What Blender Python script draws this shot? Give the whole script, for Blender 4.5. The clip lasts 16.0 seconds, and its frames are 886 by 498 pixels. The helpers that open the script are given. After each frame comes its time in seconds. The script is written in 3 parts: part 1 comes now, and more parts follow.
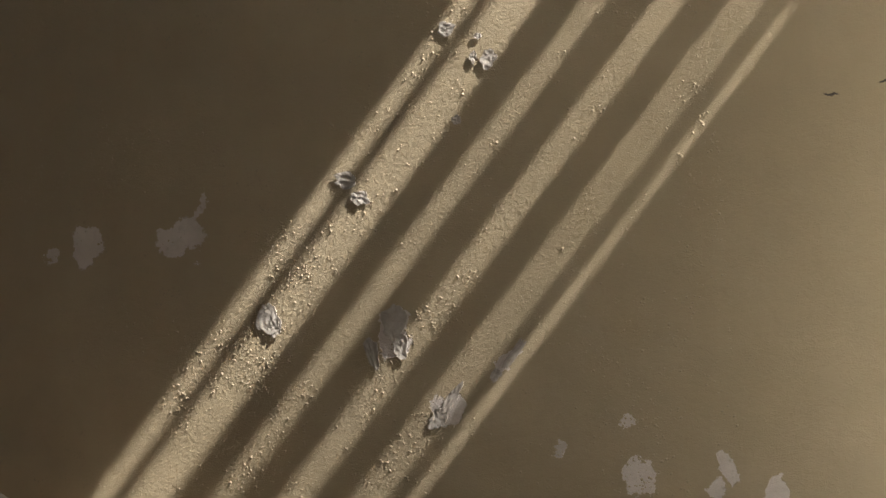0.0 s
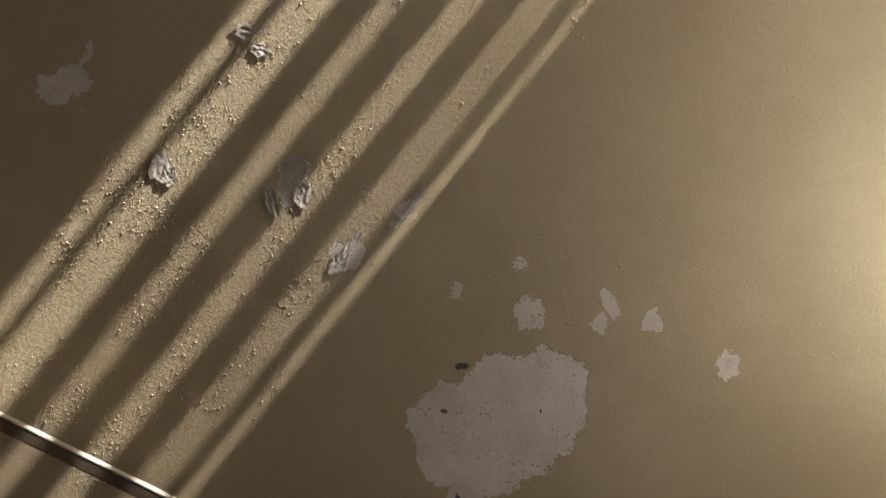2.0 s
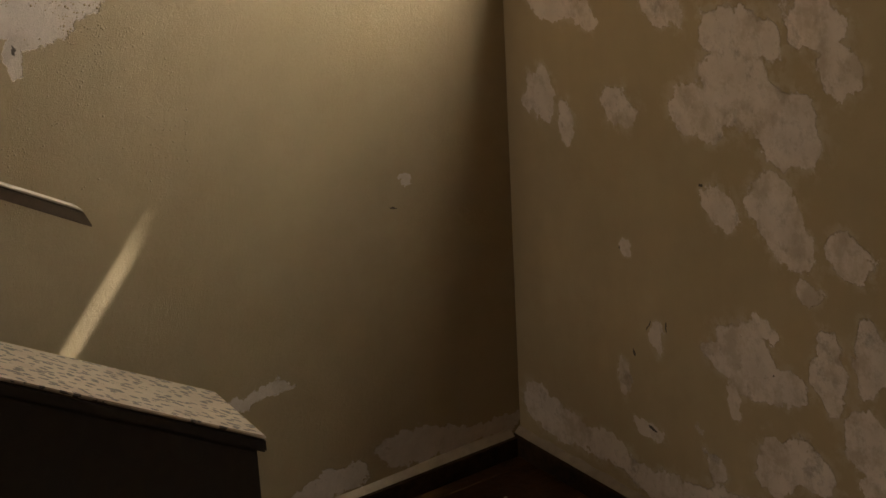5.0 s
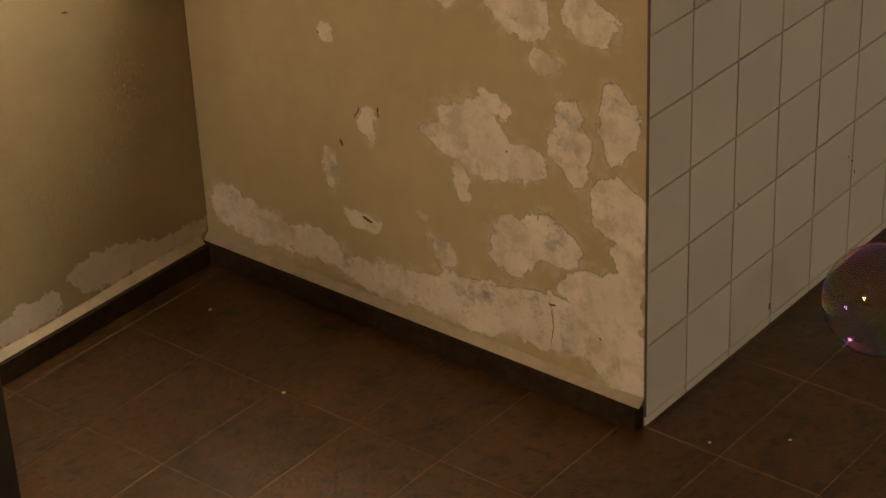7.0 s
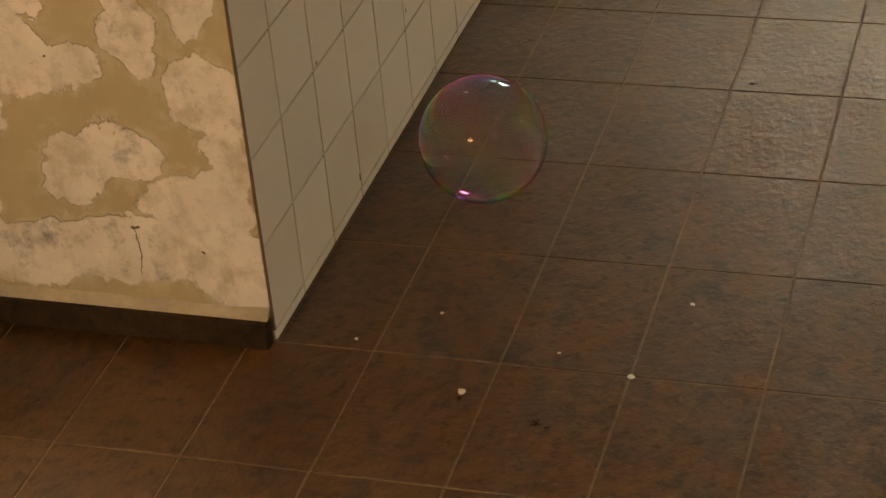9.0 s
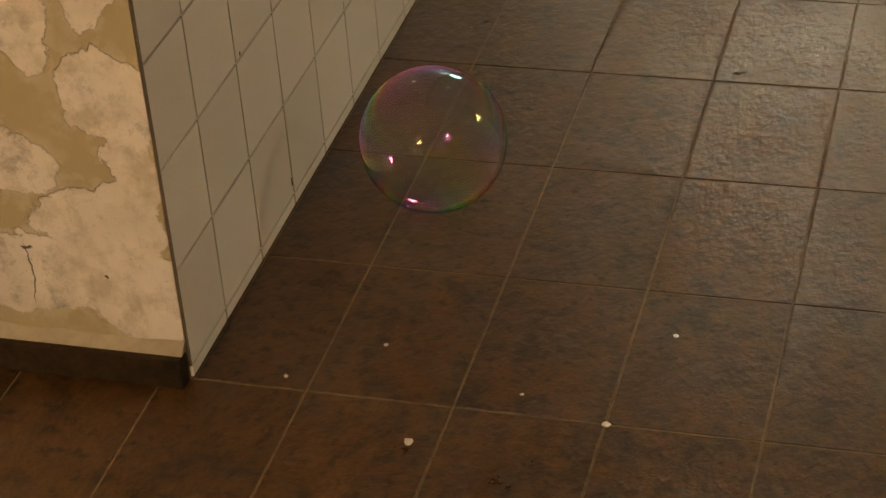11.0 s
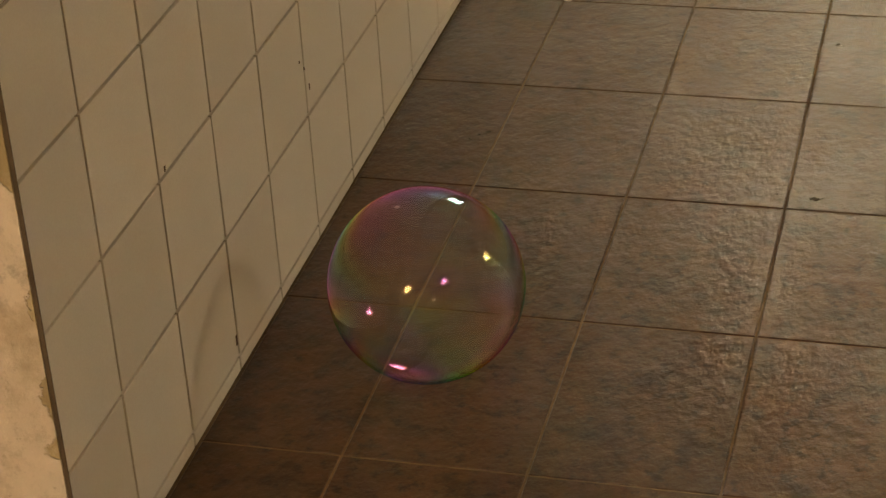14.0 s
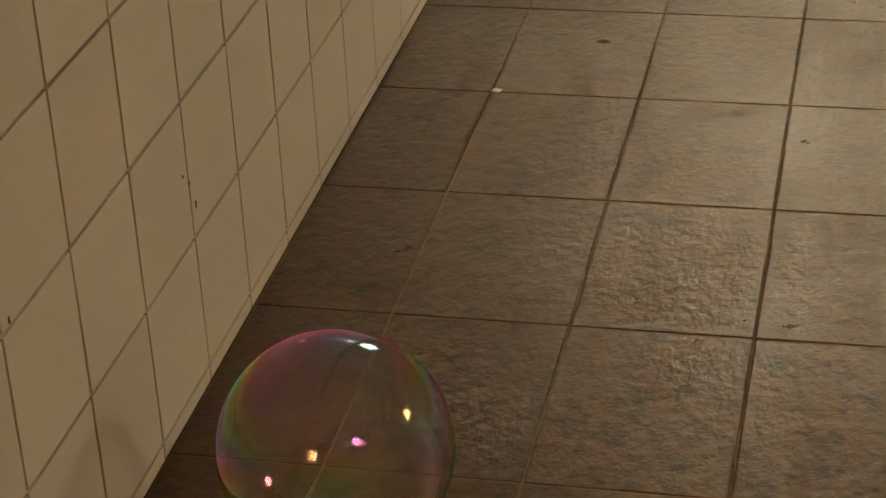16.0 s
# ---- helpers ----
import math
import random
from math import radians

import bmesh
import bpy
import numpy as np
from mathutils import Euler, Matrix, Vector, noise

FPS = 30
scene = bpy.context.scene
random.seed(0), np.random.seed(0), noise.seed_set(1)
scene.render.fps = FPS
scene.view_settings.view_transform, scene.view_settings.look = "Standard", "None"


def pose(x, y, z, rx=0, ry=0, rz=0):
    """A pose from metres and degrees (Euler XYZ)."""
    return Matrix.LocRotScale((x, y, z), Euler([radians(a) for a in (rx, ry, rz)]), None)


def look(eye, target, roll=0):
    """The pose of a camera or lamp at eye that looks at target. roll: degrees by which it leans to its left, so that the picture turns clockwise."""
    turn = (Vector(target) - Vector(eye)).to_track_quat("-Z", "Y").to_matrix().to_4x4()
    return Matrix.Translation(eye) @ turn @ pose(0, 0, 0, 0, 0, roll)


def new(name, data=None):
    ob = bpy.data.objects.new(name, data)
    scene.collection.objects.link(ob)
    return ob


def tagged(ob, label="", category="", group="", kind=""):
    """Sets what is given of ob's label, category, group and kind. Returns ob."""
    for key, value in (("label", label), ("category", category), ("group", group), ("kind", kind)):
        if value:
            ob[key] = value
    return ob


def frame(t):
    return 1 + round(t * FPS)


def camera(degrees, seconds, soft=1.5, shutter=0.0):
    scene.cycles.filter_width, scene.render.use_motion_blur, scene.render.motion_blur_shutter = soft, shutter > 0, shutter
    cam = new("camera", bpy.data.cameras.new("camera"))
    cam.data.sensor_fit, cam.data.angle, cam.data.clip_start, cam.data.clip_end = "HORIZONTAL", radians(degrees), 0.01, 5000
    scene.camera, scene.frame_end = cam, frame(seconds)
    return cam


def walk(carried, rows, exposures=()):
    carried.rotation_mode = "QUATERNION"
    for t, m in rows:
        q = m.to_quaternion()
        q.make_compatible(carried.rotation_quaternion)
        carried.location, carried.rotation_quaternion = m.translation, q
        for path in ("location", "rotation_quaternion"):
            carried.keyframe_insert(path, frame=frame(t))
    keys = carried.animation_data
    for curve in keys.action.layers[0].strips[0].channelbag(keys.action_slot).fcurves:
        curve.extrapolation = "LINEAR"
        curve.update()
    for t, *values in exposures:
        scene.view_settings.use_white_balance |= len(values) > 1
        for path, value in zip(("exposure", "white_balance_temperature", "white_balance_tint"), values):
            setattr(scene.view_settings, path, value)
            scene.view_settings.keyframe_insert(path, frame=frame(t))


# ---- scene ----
cam = camera(23.9, 16.0)
PATH = [
    (0, (-0.101, -2.427, 1.818), (-0.722, -0.527, 1.88), -3.6),
    (0.5, (-0.161, -2.476, 1.824), (-0.741, -0.563, 1.867), -3.5),
    (1, (-0.453, -2.634, 1.854), (-0.857, -0.676, 1.845), -3.2),
    (1.5, (-0.951, -2.78, 1.91), (-1.066, -0.785, 1.835), -3.0),
    (2, (-1.564, -2.767, 2.014), (-1.32, -0.791, 1.828), -2.7),
    (2.5, (-1.931, -2.68, 2.085), (-1.449, -0.761, 1.791), -1.8),
    (3, (-2.127, -2.633, 2.133), (-1.556, -0.758, 1.737), -2.4),
    (3.5, (-2.265, -2.583, 2.159), (-1.617, -0.759, 1.656), -1.7),
    (4, (-2.401, -2.468, 2.19), (-1.614, -0.73, 1.593), -1.7),
    (4.5, (-2.527, -2.256, 2.173), (-1.561, -0.644, 1.488), -2.5),
    (5, (-2.499, -2.246, 2.234), (-1.449, -0.727, 1.466), -3.1),
    (5.2, (-2.476, -2.258, 2.238), (-1.408, -0.763, 1.447), -4.1),
    (7.3, (-2.661, -1.628, 2.145), (-1.294, -0.584, 1.124), -3.4),
    (7.5, (-2.569, -1.543, 2.099), (-1.189, -0.546, 1.05), -4.7),
    (8, (-2.576, -1.327, 2.015), (-1.08, -0.548, 0.939), -4.8),
    (8.5, (-2.54, -1.23, 1.929), (-0.983, -0.58, 0.856), -5.0),
    (9, (-2.457, -1.132, 1.825), (-0.854, -0.58, 0.763), -5.5),
    (9.2, (-2.422, -1.104, 1.797), (-0.806, -0.58, 0.741), -5.8),
    (11.3, (-1.970, -0.950, 1.583), (-0.377, -0.452, 0.480), -4.5),
    (11.5, (-1.918, -0.900, 1.513), (-0.305, -0.422, 0.433), -4.1),
    (12, (-1.797, -0.894, 1.482), (-0.191, -0.396, 0.399), -4.3),
    (12.5, (-1.688, -0.865, 1.422), (-0.079, -0.361, 0.346), -4.3),
    (13, (-1.589, -0.834, 1.374), (0.035, -0.344, 0.314), -4.1),
    (13.5, (-1.504, -0.796, 1.317), (0.150, -0.314, 0.302), -3.8),
    (14, (-1.402, -0.768, 1.289), (0.262, -0.294, 0.286), -3.5),
    (14.5, (-1.308, -0.720, 1.210), (0.396, -0.291, 0.255), -3.2),
    (15, (-1.180, -0.707, 1.189), (0.521, -0.294, 0.222), -3.6),
    (15.5, (-1.081, -0.696, 1.151), (0.641, -0.302, 0.213), -4.0),
    (16, (-1.041, -0.679, 1.166), (0.670, -0.275, 0.214), -2.9),
]
walk(cam, [(t, look(eye, target, roll)) for t, eye, target, roll in PATH],
     exposures=((0.0, 2.42, 5750, 10), (3.2, 2.5, 6000, 10), (4.0, 2.75, 6200, 10), (5.0, 3.25, 6600, 10), (7.3, 4.8, 8300, 10), (8.0, 5.05, 8600, 10), (9.0, 5.2, 8700, 10),
                (11.3, 5.2, 8900, 10), (13.0, 5.3, 9400, 10), (16.0, 5.15, 9800, 10)))
BUBBLE_AT, BUBBLE_R = (0.475, -0.212, 0.110), 0.1085

# ---- light ----
world = bpy.data.worlds.new("world")
scene.world = world
world.use_nodes = True
wn = world.node_tree
sky = wn.nodes.new("ShaderNodeTexSky")
sky.sky_type, sky.sun_disc = "NISHITA", False
sky.sun_elevation, sky.sun_rotation = radians(48.3), radians(96.8)
wn.links.new(sky.outputs[0], wn.nodes["Background"].inputs[0])
wn.nodes["Background"].inputs[1].default_value = 0.12

SUN_WAY = Vector((-1.0, 0.16, -1.13))
sun_data = bpy.data.lights.new("sun", "SUN")
sun_data.energy, sun_data.angle, sun_data.color = 5.0, radians(0.6), (1.0, 0.96, 0.90)
sun = new("sun", sun_data)
sun.matrix_world = look((6, -1, 9), Vector((6, -1, 9)) + SUN_WAY)


def area_lamp(name, eye, target, width, height, watts, colour):
    data = bpy.data.lights.new(name, "AREA")
    data.shape, data.size, data.size_y, data.energy, data.color = "RECTANGLE", width, height, watts, colour
    ob = new(name, data)
    ob.matrix_world = look(eye, target)
    return ob


area_lamp("window_sky", (0.112, 0.72, 1.55), (-1.0, 0.72, 1.50), 0.48, 0.50, 1.3, (1.0, 0.97, 0.89))
area_lamp("corridor_sky", (4.9, -0.50, 1.95), (0.0, -0.9, 0.4), 0.62, 0.75, 0.062, (1.0, 0.95, 0.86))
# added fill with no known source, brightens the tiled wall
area_lamp("hall_fill", (1.9, -4.15, 1.9), (1.0, 0.0, 0.4), 0.55, 0.5, 0.95, (1.0, 0.95, 0.87))
# unseen daylight assumed behind, placed to light the narrow end wall
area_lamp("stair_sky", (-5.9, 0.56, 3.25), (0.0, 0.5, 0.3), 0.9, 1.0, 5.0, (1.0, 0.88, 0.76))

L = 1.105          # the stair wall stands at y = L
TOP = 4.6          # ceiling height

# ---- materials ----


class Nodes:
    """Short way to write a node material."""

    def __init__(self, name):
        self.mat = bpy.data.materials.new(name)
        self.mat.use_nodes = True
        self.tree = self.mat.node_tree
        self.bsdf = self.tree.nodes["Principled BSDF"]
        self.pos = self.add("ShaderNodeTexCoord").outputs["Object"]

    def add(self, kind, **values):
        node = self.tree.nodes.new(kind)
        for key, value in values.items():
            setattr(node, key, value)
        return node

    def put(self, socket, value):
        if isinstance(value, bpy.types.NodeSocket):
            self.tree.links.new(value, socket)
        else:
            socket.default_value = value

    def math(self, op, a, b=0.0, c=0.0, clamp=False):
        node = self.add("ShaderNodeMath", operation=op, use_clamp=clamp)
        for socket, value in zip(node.inputs, (a, b, c)):
            self.put(socket, value)
        return node.outputs[0]

    def vec(self, op, a, b=(0, 0, 0)):
        node = self.add("ShaderNodeVectorMath", operation=op)
        self.put(node.inputs[0], a)
        if op == "SCALE":
            self.put(node.inputs["Scale"], b)
        else:
            self.put(node.inputs[1], b)
        return node.outputs["Value"] if op == "LENGTH" else node.outputs[0]

    def noise(self, scale, detail=4.0, rough=0.55, where=None, colour=False):
        node = self.add("ShaderNodeTexNoise")
        self.put(node.inputs["Vector"], where or self.pos)
        self.put(node.inputs["Scale"], scale)
        self.put(node.inputs["Detail"], detail)
        self.put(node.inputs["Roughness"], rough)
        return node.outputs["Color" if colour else "Fac"]

    def ramp(self, value, low, high, to0=0.0, to1=1.0):
        node = self.add("ShaderNodeMapRange", clamp=True)
        for socket, v in zip(node.inputs, (value, low, high, to0, to1)):
            self.put(socket, v)
        return node.outputs[0]

    def mix(self, fac, a, b, blend="MIX"):
        node = self.add("ShaderNodeMix", data_type="RGBA", blend_type=blend)
        self.put(node.inputs["Factor"], fac)
        self.put(node.inputs[6], a if not isinstance(a, tuple) else (*a, 1))
        self.put(node.inputs[7], b if not isinstance(b, tuple) else (*b, 1))
        return node.outputs[2]

    def bump(self, height, distance, strength=1.0, normal=None):
        node = self.add("ShaderNodeBump")
        self.put(node.inputs["Height"], height)
        self.put(node.inputs["Distance"], distance)
        self.put(node.inputs["Strength"], strength)
        if normal:
            self.put(node.inputs["Normal"], normal)
        return node.outputs[0]

    def done(self, colour=None, rough=None, metal=None, normal=None, spec=None):
        for name, value in (("Base Color", colour), ("Roughness", rough), ("Metallic", metal), ("Normal", normal),
                            ("Specular IOR Level", spec)):
            if value is not None:
                self.put(self.bsdf.inputs[name], (*value, 1) if isinstance(value, tuple) else value)
        return self.mat


def blots(n, spots, axes, wobble=0.03):
    """A mask of ragged patches: ellipses (u, v, half width, half height, turn in degrees) with a torn outline."""
    shift = n.vec("SCALE", n.vec("SUBTRACT", n.noise(13, 4, 0.6, colour=True), (0.5, 0.5, 0.5)), 3.2 * wobble)
    shift2 = n.vec("SCALE", n.vec("SUBTRACT", n.noise(75, 4, 0.7, colour=True), (0.5, 0.5, 0.5)), 0.9 * wobble)
    where = n.vec("ADD", n.vec("ADD", n.pos, shift), shift2)
    best = None
    for u, v, ru, rv, turn in spots:
        centre = (u, 0, v) if axes == "xz" else (0, u, v)
        rot = n.add("ShaderNodeMapping", vector_type="TEXTURE")
        n.put(rot.inputs[0], where if best is None else n.vec("ADD", where, n.math("MULTIPLY", best, 1e-7)))
        rot.inputs["Location"].default_value = centre
        rot.inputs["Rotation"].default_value = (0, radians(-turn), 0) if axes == "xz" else (radians(turn), 0, 0)
        rot.inputs["Scale"].default_value = (ru, 1e3, rv) if axes == "xz" else (1e3, ru, rv)
        far = n.vec("LENGTH", rot.outputs[0])
        best = far if best is None else n.math("SMOOTH_MIN", best, far, 0.28)
    return best


def painted_plaster(name, spots, axes, damp, marks, wobble=0.03, halo=0.0):
    n = Nodes(name)
    far = blots(n, spots, axes, wobble)
    mask = n.ramp(far, 0.98, 1.03, 1.0, 0.0)
    low = n.add("ShaderNodeSeparateXYZ")
    n.put(low.inputs[0], n.pos)
    big, fine, grain = n.noise(1.7, 4), n.noise(14, 6, 0.6), n.noise(380, 3, 0.65)
    paint = n.mix(n.ramp(big, 0.3, 0.7), (0.33, 0.245, 0.133), (0.40, 0.303, 0.175))
    paint = n.mix(n.ramp(fine, 0.35, 0.75, 0.0, 0.5), paint, (0.30, 0.225, 0.125))
    streaks = n.add("ShaderNodeMapping")
    n.put(streaks.inputs[0], n.pos)
    streaks.inputs["Scale"].default_value = (14, 14, 1.2)
    paint = n.mix(n.ramp(n.noise(1.0, 4, 0.6, streaks.outputs[0]), 0.5, 0.8, 0.0, 0.25), paint, (0.30, 0.22, 0.12))
    bare = n.mix(n.ramp(fine, 0.3, 0.7), (0.63, 0.525, 0.43), (0.50, 0.41, 0.325))
    bare = n.mix(n.ramp(n.noise(60, 4, 0.7), 0.62, 0.72, 0.0, 0.6), bare, (0.26, 0.21, 0.16))
    mould = n.ramp(n.noise(9, 6, 0.75), 0.56, 0.70, 0.0, damp)
    bare = n.mix(mould, bare, (0.10, 0.085, 0.065))
    bare = n.mix(n.ramp(n.noise(27, 6, 0.75), 0.52, 0.72, 0.0, 0.7 * damp), bare, (0.21, 0.165, 0.115))
    bare = n.mix(n.ramp(n.noise(11, 5, 0.65, n.vec("ADD", n.pos, (2, 5, 8))), 0.50, 0.62, 0.0, 0.75 * damp), bare, (0.34, 0.255, 0.165))
    thin = n.math("MULTIPLY", n.ramp(far, 1.0, 1.45, halo, 0.0), n.ramp(n.noise(24, 6, 0.7), 0.47, 0.53))
    paint = n.mix(thin, paint, (0.47, 0.385, 0.275))
    colour = n.mix(mask, paint, bare)
    rim = n.math("MULTIPLY", n.ramp(far, 0.93, 1.0), n.ramp(far, 1.0, 1.06, 1.0, 0.0))
    colour = n.mix(n.math("MULTIPLY", rim, 0.05), colour, (0.17, 0.125, 0.08))
    scuff = n.ramp(blots(n, marks, axes, 0.012), 0.8, 1.1, 0.9, 0.0)
    colour = n.mix(scuff, colour, (0.035, 0.026, 0.018))
    height = n.math("ADD", n.math("MULTIPLY", mask, -0.9), n.math("MULTIPLY", fine, 0.25))
    step = n.bump(height, 0.0022)
    pit = n.bump(n.math("ADD", grain, n.math("MULTIPLY", n.noise(120, 5, 0.65), 1.4)), 0.0012, 0.7, step)
    rough = n.ramp(mask, 0.0, 1.0, 0.62, 0.9)
    return n.done(colour, rough, normal=pit, spec=0.3)


def plain(name, colour, rough, metal=0.0, grain=40.0, amount=0.25, depth=0.0006):
    n = Nodes(name)
    a, b = n.noise(grain, 5, 0.6), n.noise(grain / 9, 3)
    dark = tuple(v * (1 - amount) for v in colour)
    col = n.mix(n.ramp(n.math("ADD", n.math("MULTIPLY", a, 0.5), n.math("MULTIPLY", b, 0.5)), 0.35, 0.65), dark, colour)
    return n.done(col, n.ramp(b, 0.3, 0.7, rough, min(1.0, rough + 0.15)), metal, n.bump(a, depth))


STAIR_WALL_SPOTS = [
    (-0.975, 1.325, 0.125, 0.110, 0), (-0.890, 1.350, 0.072, 0.095, 0), (-1.09, 1.315, 0.080, 0.090, 0),
    (-1.03, 1.235, 0.090, 0.06, 0), (-1.09, 1.155, 0.024, 0.038, 0),
    (-1.76, 1.988, 0.058, 0.036, 0), (-1.96, 1.99, 0.030, 0.045, 0), (-2.04, 1.975, 0.007, 0.020, 0), (-1.722, 2.035, 0.007, 0.02, 0),
]
STAIR_WALL_SPOTS += [
    (-0.919, 1.516, 0.030, 0.031, 0), (-0.782, 1.526, 0.018, 0.026, 0), (-0.80, 1.484, 0.015, 0.013, 0),
    (-0.692, 1.484, 0.024, 0.026, 0), (-0.544, 1.388, 0.016, 0.027, 0), (-0.937, 1.613, 0.018, 0.009, -20),
    (-1.066, 1.561, 0.009, 0.015, 0), (-0.035, 1.285, 0.008, 0.062, -34), (-0.263, 0.708, 0.012, 0.011, 0),
    (-0.645, 0.352, 0.085, 0.017, 5), (-0.25, 0.105, 0.13, 0.045, -10), (-0.10, 0.085, 0.12, 0.022, 0),
    (-0.50, 0.09, 0.10, 0.035, 0), (-1.36, 1.785, 0.036, 0.050, -15), (-1.265, 1.65, 0.024, 0.036, -30),
    (-1.142, 1.732, 0.013, 0.042, -40), (-1.595, 1.83, 0.020, 0.026, 0), (-1.172, 0.972, 0.026, 0.010, 20),
]
HIGH_SPOTS = [
    (0.932, 1.075, 0.085, 0.035, 0), (1.062, 1.09, 0.022, 0.03, 0), (0.845, 1.065, 0.035, 0.03, 0), (0.745, 1.165, 0.04, 0.022, 0), (0.614, 1.125, 0.05, 0.03, 0),
    (0.985, 0.875, 0.042, 0.05, 0), (1.03, 0.86, 0.022, 0.045, 0), (0.905, 0.83, 0.024, 0.05, 10), (0.742, 0.905, 0.055, 0.038, 0), (0.725, 0.608, 0.018, 0.022, 0),
    (0.519, 0.944, 0.078, 0.05, 0), (0.413, 1.121, 0.11, 0.063, 0), (0.398, 1.007, 0.111, 0.07, 0), (0.281, 0.972, 0.085, 0.074, 0), (0.217, 1.183, 0.08, 0.05, 0),
    (0.161, 1.105, 0.059, 0.045, 0), (0.442, 0.774, 0.046, 0.048, 0), (0.307, 0.813, 0.065, 0.066, 0), (0.263, 0.749, 0.057, 0.055, 0), (0.124, 0.781, 0.064, 0.048, 0),
    (0.218, 0.668, 0.034, 0.024, 0), (0.064, 0.594, 0.04, 0.076, 0),
]
LOW_SPOTS = [
    (0.383, 0.487, 0.090, 0.072, 0), (0.285, 0.455, 0.073, 0.040, -15), (0.411, 0.38, 0.022, 0.036, 0), (0.47, 0.474, 0.028, 0.023, 0), (0.164, 0.536, 0.043, 0.084, 0),
    (0.065, 0.431, 0.069, 0.059, -20), (0.035, 0.347, 0.036, 0.081, 0), (0.239, 0.316, 0.092, 0.051, -8), (0.306, 0.334, 0.026, 0.026, 0), (0.297, 0.264, 0.048, 0.042, 0),
    (0.624, 0.439, 0.023, 0.036, 0), (0.745, 0.324, 0.018, 0.043, 0), (0.664, 0.226, 0.045, 0.021, 0), (0.461, 0.21, 0.031, 0.033, 0), (0.498, 0.27, 0.011, 0.015, 0),
    (0.326, 0.567, 0.044, 0.018, 0),
]
SKIRT_SPOTS = [
    (0.95, 0.13, 0.09, 0.045, 0), (0.8, 0.125, 0.1, 0.035, 0), (0.62, 0.1, 0.12, 0.04, 0), (0.42, 0.12, 0.14, 0.055, 0), (0.25, 0.14, 0.16, 0.06, 0),
    (0.05, 0.13, 0.08, 0.08, 0), (1.03, 0.14, 0.05, 0.05, 0), (0.1, 0.24, 0.09, 0.06, 0), (0.03, 0.3, 0.03, 0.09, 0),
]
END_WALL_SPOTS = HIGH_SPOTS + LOW_SPOTS + SKIRT_SPOTS
STAIR_WALL_MARKS = [(-0.56, 2.15, 0.014, 0.0025, -4), (-0.47, 2.16, 0.010, 0.0025, 20), (-1.19, 1.04, 0.011, 0.002, 10), (-1.10, 1.345, 0.007, 0.005, 0),
                    (-0.92, 1.335, 0.004, 0.004, 0), (-1.06, 1.425, 0.012, 0.006, 0), (-1.085, 1.175, 0.004, 0.010, 0), (-0.30, 0.665, 0.010, 0.0015, -25)]
END_WALL_MARKS = [(0.705, 0.383, 0.003, 0.008, 0), (0.652, 0.232, 0.014, 0.005, 10), (0.658, 0.456, 0.002, 0.012, 25), (0.605, 0.472, 0.002, 0.011, -10),
                  (0.745, 0.602, 0.0025, 0.003, 0), (0.100, 0.150, 0.004, 0.003, 20), (0.20, 0.185, 0.009, 0.003, 0),
                  (0.205, 0.145, 0.0015, 0.05, 4), (0.30, 0.475, 0.003, 0.002, 0), (0.50, 0.80, 0.003, 0.003, 0)]
stair_wall_paint = painted_plaster("peeling_tan_paint", STAIR_WALL_SPOTS, "xz", 0.25, STAIR_WALL_MARKS)
end_wall_paint = painted_plaster("peeling_damp_paint", END_WALL_SPOTS, "yz", 0.75, END_WALL_MARKS, 0.030, 0.55)
plain_paint = plain("aged_tan_paint", (0.45, 0.33, 0.18), 0.65)
white_paint = plain("whitewashed_ceiling", (0.7, 0.66, 0.58), 0.8)
skirting_stone = plain("dark_skirting_stone", (0.040, 0.021, 0.009), 0.85, grain=55, amount=0.7)
skirting_stone.node_tree.nodes["Principled BSDF"].inputs["Specular IOR Level"].default_value = 0.15
rail_wood = plain("worn_brown_rail", (0.105, 0.068, 0.038), 0.5, grain=90)
strip_highlight = plain("pale_strip_highlight", (0.52, 0.44, 0.33), 0.28, grain=90)
frame_paint = plain("aged_white_frame", (0.62, 0.58, 0.50), 0.5)
lining_paint = plain("white_reveal_paint", (0.80, 0.78, 0.72), 0.6, amount=0.08)
edge_line = plain("brown_edge_line", (0.13, 0.088, 0.052), 0.9, grain=30, amount=0.6)
grout_dark = plain("dark_grout", (0.030, 0.024, 0.018), 0.9)
floor_grout = plain("sandy_floor_grout", (0.20, 0.130, 0.070), 0.9, grain=45, amount=0.7)
# dark base holds the shade of the parapet's front and cap edge
shaded_parapet = plain("dark_brown_shaded_parapet", (0.050, 0.035, 0.022), 0.7)


